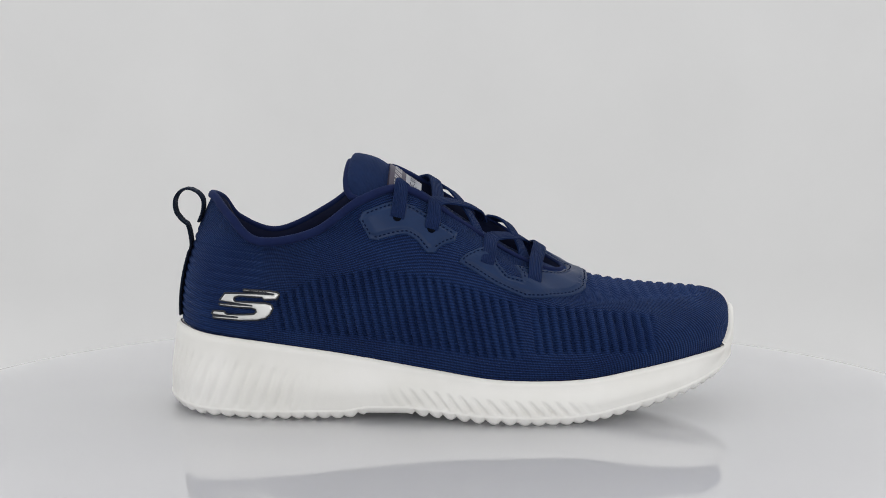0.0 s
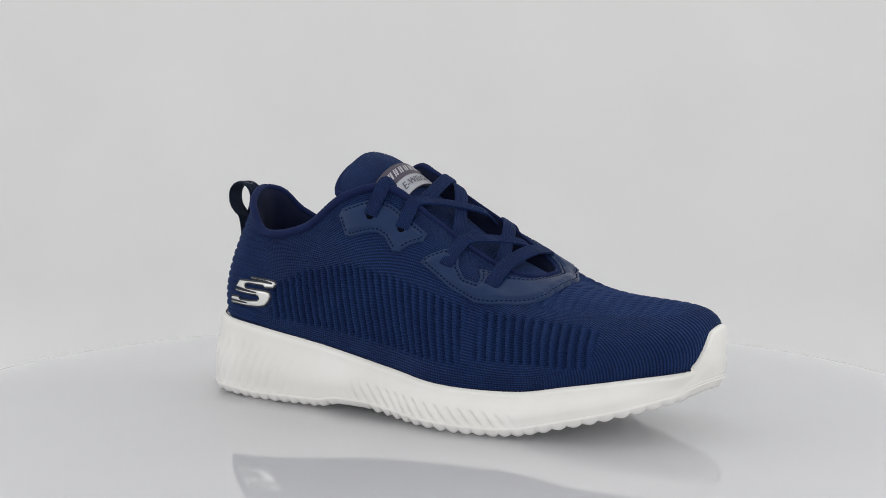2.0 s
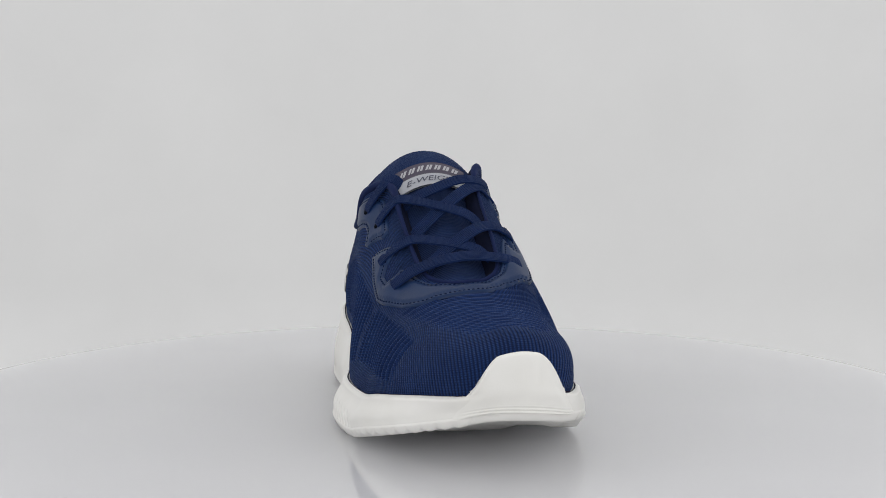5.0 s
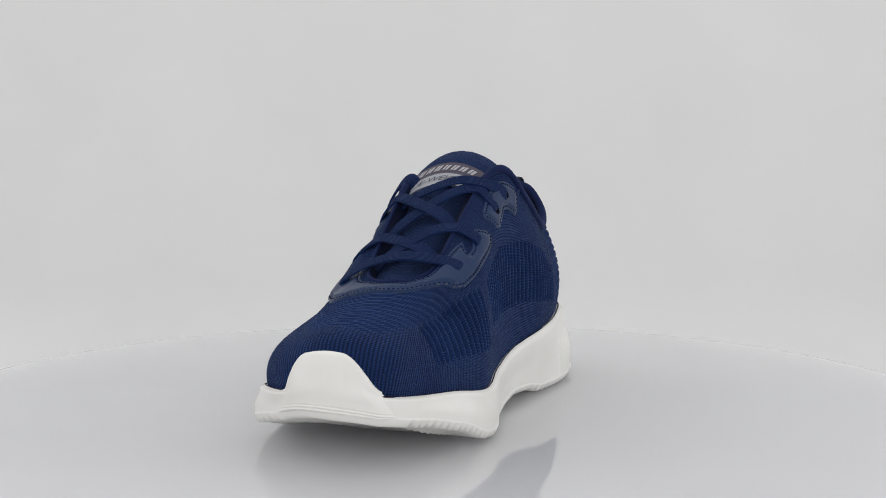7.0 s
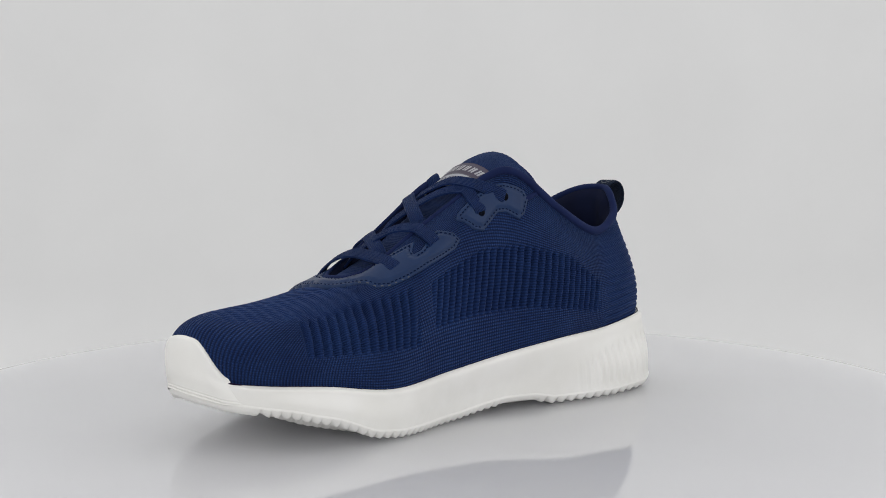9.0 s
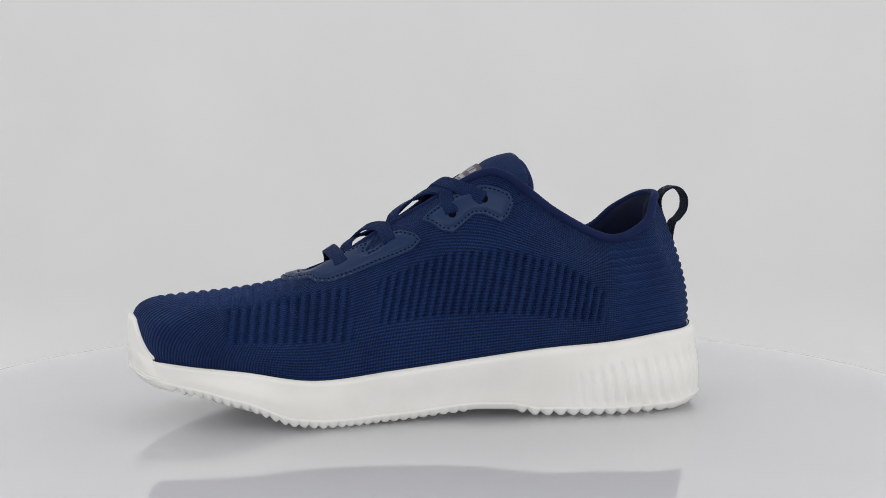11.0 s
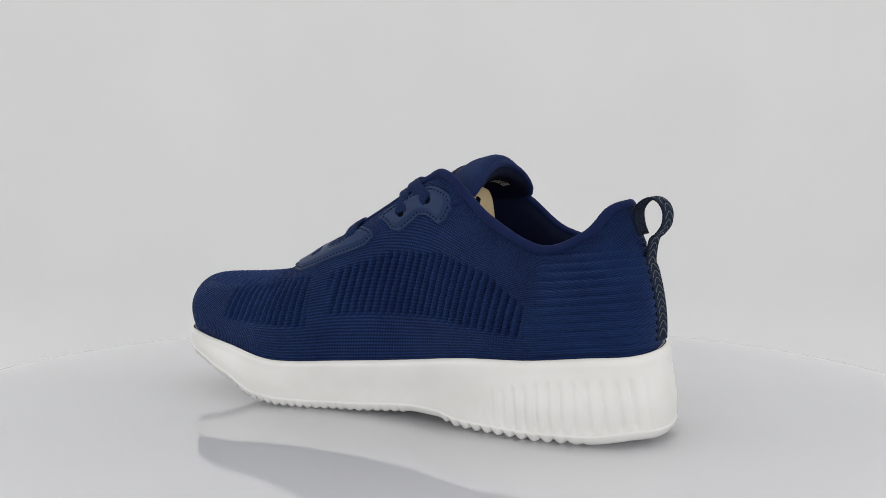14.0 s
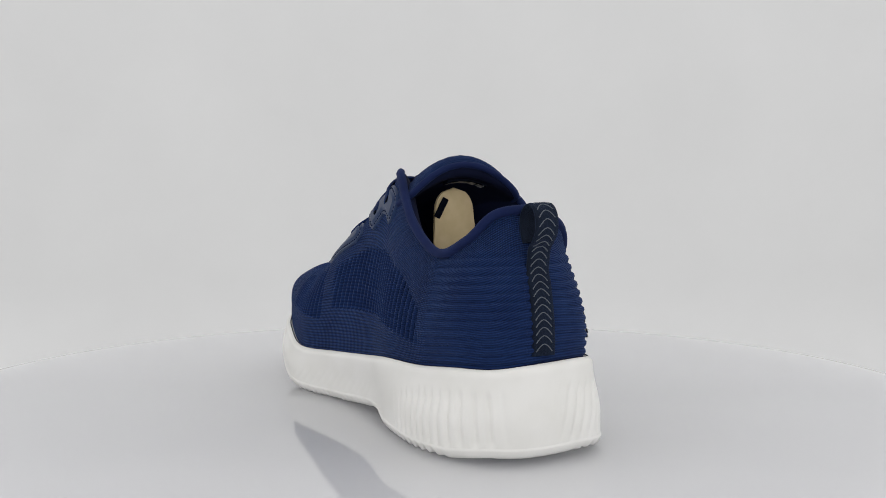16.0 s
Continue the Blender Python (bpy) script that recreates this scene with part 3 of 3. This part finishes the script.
def build_stays(parent):
    plans = [
        ("smooth navy fused film saddle with stitched edge",
         [(6.14, 0.585), (6.33, 0.55), (6.5, 0.51), (6.71, 0.488), (6.86, 0.477), (7.21, 0.503), (7.93, 0.588), (8.29, 0.637), (8.9, 0.755), (9.5, 0.85), (10.1, 0.90), (10.6, 0.922),
          (11.2, 0.925), (11.9, 0.915), (12.61, 0.882), (13.1, 0.815), (13.6, 0.715), (14.1, 0.60), (14.45, 0.553), (14.81, 0.545), (15.21, 0.556), (15.58, 0.55), (15.79, 0.558), (15.86, 0.60),
          (15.62, 0.667), (15.10, 0.775), (14.88, 0.79), (14.90, 0.73), (14.84, 0.70), (14.70, 0.70), (14.60, 0.74), (14.52, 0.82), (14.2, 0.86), (13.7, 0.90), (13.2, 0.95), (12.3, 0.985),
          (10.0, 0.985), (8.9, 0.94), (8.4, 0.90), (7.95, 0.84), (7.62, 0.78), (7.42, 0.69), (7.15, 0.612), (6.90, 0.605), (6.92, 0.67), (7.12, 0.77), (6.95, 0.775), (6.75, 0.735), (6.27, 0.625)]),
        ("stepped navy fused film eyestay",
         [(4.73, 0.885), (4.86, 0.92), (5.49, 0.91), (5.95, 0.877), (6.18, 0.835), (6.56, 0.785), (6.36, 0.71), (5.76, 0.61), (5.60, 0.61), (5.53, 0.68), (5.40, 0.71), (5.21, 0.717), (4.82, 0.715), (4.71, 0.74)]),
        ("stepped navy fused film eyestay",
         [(16.64, 0.895), (17.21, 0.895), (17.33, 0.85), (17.29, 0.74), (17.19, 0.69), (16.88, 0.713), (16.69, 0.705), (16.56, 0.66), (16.40, 0.607), (16.15, 0.627), (15.56, 0.745), (15.54, 0.79), (15.8, 0.843), (16.05, 0.865)])]
    made = []
    for label, corners in plans:
        stay, line, up, keep, hem, hs, hv = film_patch("eyestay", corners, FILM, parent, label)
        stitch_row(stay, line, up, keep, STAY_LIFT, THREAD)
        # pale stitches along the saddle's front edge, more on the inner side, painted to pass for the bevel's
        # highlights too
        pale = ((hs > 12.9) & (hs < 14.9) & (hv < 0.20 + 0.9 * (14.9 - hs).clip(0.4, 0.65)))
        if pale.any() and len(corners) > 20:
            stitch_row(stay, hem, up, pale, STAY_LIFT - 0.0001, EDGE_GLINT_THREAD, 0.0012, 0.0026)
        made.append(stay)
    for holes, top in ((OUTER_HOLES, made[1]), (INNER_HOLES, made[2])):
        for k, (s, v) in enumerate(holes):
            build_eyelet(top if k < 2 else made[0], s, v, STAY_LIFT + 0.0007 * (k < 2))


def rim_at(side, x):
    s = np.linspace(5.6, 11, 200) if side < 0 else np.linspace(16.6, 11, 200)
    r = spline(RIM_LINE, s, True)
    k = np.argmin(np.abs(r[:, 0] - x))
    return r[k]


def build_laces(parent):
    """Flat laces: each leaves a hole, goes over the throat's edge and dives under the other side."""
    tongue_up = np.array([0.51, 0, 0.86])

    def on_hole(hole):
        s, v = np.array([hole[0]]), np.array([hole[1]])
        return upper_surface(s, v)[0], upper_normal(s, v)[0]

    def band(pts, ups, width):
        t = np.linspace(0, len(pts) - 1, 60)
        path, up = spline(pts, t), spline(ups, t)
        v, f, uv = sweep(path, width, 0.0015, up, 16, False, 0.4)
        mesh_object("lace", v, f, LACE_MAT, parent, uvs=uv)

    for side, holes, other in ((-1, OUTER_HOLES, INNER_HOLES), (1, INNER_HOLES, OUTER_HOLES)):
        for k in range(3):
            p, n = on_hole(holes[k])
            q, _ = on_hole(other[k + 1])
            out = np.array([0, side, 0.0])
            over = rim_at(side, p[0] + (0.016 if k == 0 and side > 0 else 0.003)) + np.array([0.0, 0.0, 0.0030 - 0.0010 * min(k, 1)])
            end = rim_at(-side, q[0] + (0.003 if k == 0 else -0.003)) + out * 0.0030 + np.array([0, 0, -0.0022])
            mid = 0.5 * (over + end) + tongue_up * (0.0046 + 0.0011 * side)
            if side < 0 and k == 0:
                # this end is tucked in beside the tongue
                mid, end = over + np.array([0.002, 0.0045, -0.0010]), over + np.array([0.003, 0.0075, -0.0070])
            down = (p - over) / np.linalg.norm(p - over)
            dive = p + down * 0.0001 - n * 0.0004
            rise = 0.5 * (p + over) + n * 0.0022
            near, far = mid, end
            if not (side < 0 and k == 0):
                near = over + (end - over) * 0.30 + tongue_up * (0.0042 + 0.0009 * side)
                far = over + (end - over) * 0.78 + tongue_up * (0.0042 - 0.0004 * side)
            band([dive, p + n * 0.0020 - down * 0.0010, rise, over, near, far, end], [n, n, n, 0.5 * n + tongue_up, tongue_up, tongue_up, tongue_up - 0.3 * out], 0.0076)
    (a, na), (b, nb) = on_hole(OUTER_HOLES[3]), on_hole(INNER_HOLES[3])
    ra, rb = rim_at(-1, 0.054) + np.array([0.0, -0.002, 0.0030]), rim_at(1, 0.056) + np.array([0.0, 0.002, 0.0030])
    mid = 0.5 * (ra + rb) + tongue_up * 0.004
    band([a - na * 0.0006, a + na * 0.0018 + (ra - a) * 0.15, ra, mid, rb, b + nb * 0.0018 + (rb - b) * 0.15, b - nb * 0.0006],
         [na, na, na + tongue_up, tongue_up, nb + tongue_up, nb, nb], 0.0078)


TONGUE_LINE = [(0.074, 0.003, 0.0680), (0.040, 0.003, 0.0822), (0.010, 0.003, 0.1008), (-0.012, 0.003, 0.1150), (-0.031, 0.003, 0.1272), (-0.0450, 0.003, 0.1305)]


def tongue_place(t, y, up=0.0):
    """t 0 at the toes to 1 at the tip; y across."""
    c = spline(TONGUE_LINE, np.asarray(t) * 5.0)
    d = spline(TONGUE_LINE, np.minimum(np.asarray(t) * 5.0 + 0.05, 5)) - spline(TONGUE_LINE, np.asarray(t) * 5.0 - 0.05)
    n = np.stack([-d[..., 2], 0 * d[..., 0], d[..., 0]], -1)
    n = -n / np.linalg.norm(n, axis=-1)[..., None]
    y = np.asarray(y)
    p = c + n * np.asarray(up)[..., None]
    p[..., 1] += y
    p[..., 2] -= 17.0 * y ** 2
    p[..., 0] -= 3.2 * y ** 2 * np.asarray(t) ** 3
    return p


def build_tongue(parent):
    nt, na = 110, 48
    t = 1 - (1 - np.linspace(0, 1, nt)) ** 1.7
    a = np.linspace(0, 2 * np.pi, na, endpoint=False)
    T, A = np.meshgrid(t, a, indexing="ij")
    half = np.interp(T, [0, 0.5, 0.84, 0.92, 0.97, 0.99, 1.0], [0.020, 0.025, 0.032, 0.031, 0.027, 0.023, 0.019])
    thick = np.interp(T, [0, 0.6, 0.8, 0.93, 0.96, 0.98, 0.993, 1.0], [0.0025, 0.004, 0.0062, 0.0064, 0.0058, 0.0046, 0.0028, 0.0003])
    ca, sa = np.cos(A), np.sin(A)
    p = tongue_place(T, half * np.sign(ca) * np.abs(ca) ** 0.8, thick * sa * 0.9)
    uv = np.stack([T * 0.13, ca * half], -1).reshape(-1, 2)
    f = grid_faces(nt, na, False, True).tolist()
    f.append([(nt - 1) * na + k for k in range(na)])
    tongue = mesh_object("tongue", p.reshape(-1, 3), f, TONGUE_MAT, parent, "padded navy knit tongue", uvs=uv)
    tongue.data.materials.append(LINING)
    behind = (np.arange(len(f)) % na >= na // 2).astype(np.int32)
    tongue.data.polygons.foreach_set("material_index", behind)
    # rolled binding round the tip
    te = np.linspace(0.55, 0.955, 40)
    he = np.interp(te, [0, 0.5, 0.84, 0.92, 0.97, 0.99, 1.0], [0.020, 0.025, 0.032, 0.031, 0.027, 0.023, 0.019])
    ya = np.linspace(-1, 1, 41)[1:-1]
    tt = np.r_[te, 0.955 + 0.043 * (1 - np.abs(ya) ** 5.0), te[::-1]]
    yy = np.r_[-he, he[-1] * ya, he[::-1]]
    path = tongue_place(tt, yy, np.full(len(tt), 0.0004))
    up = tongue_place(tt, yy, np.full(len(tt), 0.0014)) - path
    v, f, uv = sweep(path, 0.0034, 0.0034, up, 10, False, 1.0)
    mesh_object("tongue_binding", v, f, BINDING, tongue, "rolled dark navy binding", uvs=uv)
    return tongue


def label_sheet(name, t0, t1, y0, y1, lift, mat, parent, label=""):
    """A thin woven label lying on the tongue."""
    nt, ny = 14, 24
    T, Y = np.meshgrid(np.linspace(t0, t1, nt), np.linspace(y0, y1, ny), indexing="ij")
    top = tongue_place(T, Y, np.full(T.shape, lift))
    under = tongue_place(T, Y, np.full(T.shape, lift - 0.0012))
    n = nt * ny
    f = grid_faces(nt, ny).tolist()
    ring = [i * ny for i in range(nt)] + [(nt - 1) * ny + j for j in range(1, ny)] + [i * ny + ny - 1 for i in range(nt - 2, -1, -1)] + list(range(ny - 2, 0, -1))
    f += [(ring[i], ring[(i + 1) % len(ring)], ring[(i + 1) % len(ring)] + n, ring[i] + n) for i in range(len(ring))]
    return mesh_object(name, np.r_[top.reshape(-1, 3), under.reshape(-1, 3)], f, mat, parent, label)


def bars_on_tongue(name, rows, lift, mat, parent):
    """Printed bars: rows of (t, y, width, height in t, slant)."""
    verts, faces = [], []
    for t, y, w, h, slant in rows:
        k = len(verts)
        T = np.array([t, t, t, t + h, t + h, t + h])
        Y = np.array([y, y + w / 2, y + w, y + slant, y + w / 2 + slant, y + w + slant])
        verts += tongue_place(T, Y, np.full(6, lift)).tolist()
        faces += [(k, k + 1, k + 4, k + 3), (k + 1, k + 2, k + 5, k + 4)]
    return mesh_object(name, verts, faces, mat, parent)


def words_on_tongue(text, t, y0, size, lift, mat, parent):
    """The label's print, in the built-in font, bent over the tongue."""
    cu = bpy.data.curves.new("print", "FONT")
    cu.body, cu.size, cu.shear, cu.resolution_u = text, size, 0.3, 3
    ob = new("print_source", cu)
    me = bpy.data.meshes.new_from_object(ob.evaluated_get(bpy.context.evaluated_depsgraph_get()))
    bpy.data.objects.remove(ob)
    co = np.array([v.co[:] for v in me.vertices])
    faces = [tuple(p.vertices) for p in me.polygons]
    bpy.data.meshes.remove(me)
    return mesh_object("print", tongue_place(t + co[:, 1] / 0.128, y0 + co[:, 0], np.full(len(co), lift)), faces, mat, parent)


LABEL_LIFT = 0.0062


def build_tongue_label(tongue):
    y0, y1 = -0.0270, 0.0185
    dark = label_sheet("label", 0.662, 0.745, y0, y1, LABEL_LIFT, LABEL_DARK, tongue, "dark plum and silver-grey woven tongue label")
    grey = label_sheet("label_field", 0.580, 0.661, y0, y1, LABEL_LIFT, LABEL_GREY, dark, "silver-grey lower half of the label")
    rows = []
    y = -0.0235
    for k in range(8):
        rows += [(0.684, y, 0.0012, 0.036, 0.0018), (0.684, y + 0.0017, 0.0014, 0.036, 0.0018)]
        y += 0.0048
    bars_on_tongue("pale_bars", rows, LABEL_LIFT + 0.0003, PALE_INK, dark)
    words_on_tongue("E-WEIGH", 0.606, -0.0165, 0.0064, LABEL_LIFT + 0.0003, LABEL_INK, dark)
    # care label sewn under the tip
    under = label_sheet("care_label", 0.84, 0.92, -0.014, 0.008, -0.0060, HOLE, tongue, "small black printed care label inside the tongue")
    rows = [(0.848 + 0.024 * r, -0.013 + 0.0042 * c, 0.0034, 0.016, 0.0) for r in range(3) for c in range(5)]
    bars_on_tongue("care_bars", rows, -0.0076, PALE_INK, under)


def build_pull_tab(parent):
    v = np.linspace(0.03, 0.60, 10)
    s = np.full(10, 0.33)
    heel = upper_surface(s, v) + upper_normal(s, v) * 0.0004
    loop = [(-0.1325, 0.0962), (-0.1356, 0.0993), (-0.1389, 0.1039), (-0.1394, 0.1100), (-0.1368, 0.1146),
            (-0.1322, 0.1164), (-0.1271, 0.1143), (-0.1243, 0.1100), (-0.1247, 0.1039), (-0.1268, 0.0985)]
    pts = [tuple(p) for p in heel if p[2] < 0.088] + [(x, 0.0060, z) for x, z in loop]
    path = spline(pts, np.linspace(0, len(pts) - 1, 170))
    path[:, 1] = 0.0060
    tan = np.gradient(path, axis=0)
    up = np.stack([-tan[:, 2], 0 * tan[:, 0], tan[:, 0]], 1)
    vv, f, uv = sweep(path, 0.0118, 0.0014, up, 12, False, 0.35)
    tab = mesh_object("pull_tab", vv, f, TAB_MAT, parent, "dark navy webbing heel pull loop with grey zigzag thread", uvs=uv)
    # arched grey threads up the outside of the strap
    d = np.r_[0, np.cumsum(np.linalg.norm(np.diff(path, axis=0), axis=1))]
    up /= np.linalg.norm(up, axis=1)[:, None]
    at = lambda q, a: np.stack([np.interp(q, d, a[:, i]) for i in range(3)], 1)
    verts, faces = [], []
    q = 0.002
    while q < 0.080:
        a = np.linspace(-1, 1, 9)
        run = q + 0.0034 * (1 - np.abs(a) ** 1.7)
        base = at(run, path) + at(run, up) * 0.0006
        base[:, 1] += 0.0040 * a
        tv, tf, _ = sweep(base, 0.00055, 0.0005, at(run, up), 5, False, 1.0)
        faces += [[i + len(verts) for i in w] for w in tf]
        verts += tv.tolist()
        q += 0.0031 + 0.0008 * random.random()
    mesh_object("zigzag_thread", verts, faces, PALE_THREAD, tab, "grey zigzag sewing thread")
    return tab


def build_emblem(parent, upper):
    """A raised silver emblem on the outer heel: a flat slanted mark with slits running into its ends, on a thin black edge."""
    tree = BVHTree.FromPolygons([v.co for v in upper.data.vertices], [p.vertices for p in upper.data.polygons])
    # in thirds of a millimetre from the lower end, x forward and z up
    mark = [(14, 23), (23, 35), (35, 35), (79, 34), (109, 31.5), (109, 33), (94, 36.5), (56, 40), (56, 41.5), (104, 37.5), (114, 35.5), (118, 32), (113, 24), (92, 24),
            (88, 28), (49, 31), (40, 29), (38, 24), (42, 20), (64, 19), (94, 17), (104, 14), (107, 8), (102, -2), (94, -9), (79, -12), (49, -12), (2, -7.5), (2, -5.5),
            (46, -7.6), (46, -6.4), (4, -2), (0, 0), (3, 4), (22, 3), (23, 0), (28, -2.7), (54, -3), (74, -2), (79, 2), (77, 7), (69, 10), (49, 11), (14, 15), (13, 17), (70, 12.6), (71, 13.6), (44, 18)]
    outline = np.array([(-0.1152 + 0.000301 * x, 0.0534 + 0.0000090 * x + 0.000292 * z) for x, z in mark])
    flat, tris, n = filled(outline, 0.0004, (0.00022, 0.0005))
    d = edge_distance(flat, flat[:n])
    y = []
    for px, pz in flat:
        hit = tree.ray_cast(Vector((px, -0.2, pz)), Vector((0, 1, 0)))
        y.append(hit[0].y if hit[0] else -0.03)
    # the plate bridges the ribs under it
    c = np.linalg.lstsq(np.stack([np.ones(len(y)), flat[:, 0], flat[:, 1], flat[:, 0] ** 2, flat[:, 1] ** 2], 1), np.array(y), rcond=None)[0]
    y = c[0] + c[1] * flat[:, 0] + c[2] * flat[:, 1] + c[3] * flat[:, 0] ** 2 + c[4] * flat[:, 1] ** 2
    rise = 0.0006 + 0.0007 * smoothstep(0.0, 0.0004, d)
    rise[:n] = -0.0012
    emblem = mesh_object("emblem", np.stack([flat[:, 0], y - rise, flat[:, 1]], 1), tris, SILVER, parent, "flat polished silver emblem")
    # thin black foil under it, standing out all round
    ring = np.stack([flat[:n, 0], y[:n] - 0.0003, flat[:n, 1]], 1)
    v, f, _ = sweep(ring, 0.0013, 0.0008, np.tile([0.0, -1.0, 0.0], (n, 1)), 8, True, 0.8)
    mesh_object("emblem_edge", v, f, EMBLEM_EDGE, emblem, "thin black emblem edge")
    return emblem


def build_insert():
    """The beige card former stuffed into the shoe."""
    thing = tagged(new("shoe_insert"), "beige cardboard former standing inside the sneaker", "shoe insert")
    n, m = 36, 26
    verts = []
    for side in (1, -1):
        for i in range(n):
            k = i / (n - 1)
            z = 0.046 + 0.0726 * k
            w = (0.0150 - 0.0050 * k) * math.sqrt(max(0.0, 1 - max(0.0, (k - 0.84) / 0.16) ** 2.4) + 0.0004)
            for j in range(m):
                a = -1 + 2 * j / (m - 1)
                y = 0.003 + w * a
                x = -0.040 + 0.008 * k + 9.0 * (y - 0.003) ** 2 + 0.0007 * side
                verts.append((x, y, z))
    f = grid_faces(n, m).tolist() + [[q + n * m for q in reversed(w)] for w in grid_faces(n, m).tolist()]
    ring = [i * m for i in range(n)] + [(n - 1) * m + j for j in range(1, m)] + [i * m + m - 1 for i in range(n - 2, -1, -1)] + list(range(m - 2, 0, -1))
    f += [(ring[i], ring[(i + 1) % len(ring)], ring[(i + 1) % len(ring)] + n * m, ring[i] + n * m) for i in range(len(ring))]
    board = mesh_object("board", verts, f, CARD, thing)
    bm = bmesh.new()
    bmesh.ops.create_cube(bm, size=1)
    bmesh.ops.scale(bm, vec=(0.0012, 0.0034, 0.011), verts=bm.verts)
    bmesh.ops.bevel(bm, geom=bm.edges[:], offset=0.0003, segments=1, affect="EDGES")
    bmesh.ops.transform(bm, matrix=pose(-0.0335, 0.0105, 0.1085, 28, 0, 0), verts=bm.verts)
    part("slot", bm, HOLE, thing, "narrow black slot in the card", False)
    return thing


def build_sneaker():
    shoe = tagged(new("sneaker"), "navy blue ribbed knit sneaker with thick white sole", "shoe")
    upper = build_upper(shoe)
    build_lining(shoe)
    build_binding(shoe)
    build_midsole(shoe)
    build_outsole(shoe)
    build_seam(shoe)
    build_toe_cap(shoe)
    build_stays(shoe)
    build_tongue_label(build_tongue(shoe))
    build_laces(shoe)
    build_pull_tab(shoe)
    build_emblem(shoe, upper)
    return shoe


sneaker = build_sneaker()
shoe_insert = build_insert()


# ---------------------------------------------------------------- what moves
def motions():
    rows = [(t, pose(0, 0, 0, 0, 0, a)) for t, a in TURNS]
    for thing in (turntable, sneaker, shoe_insert):
        walk(thing, rows)


motions()
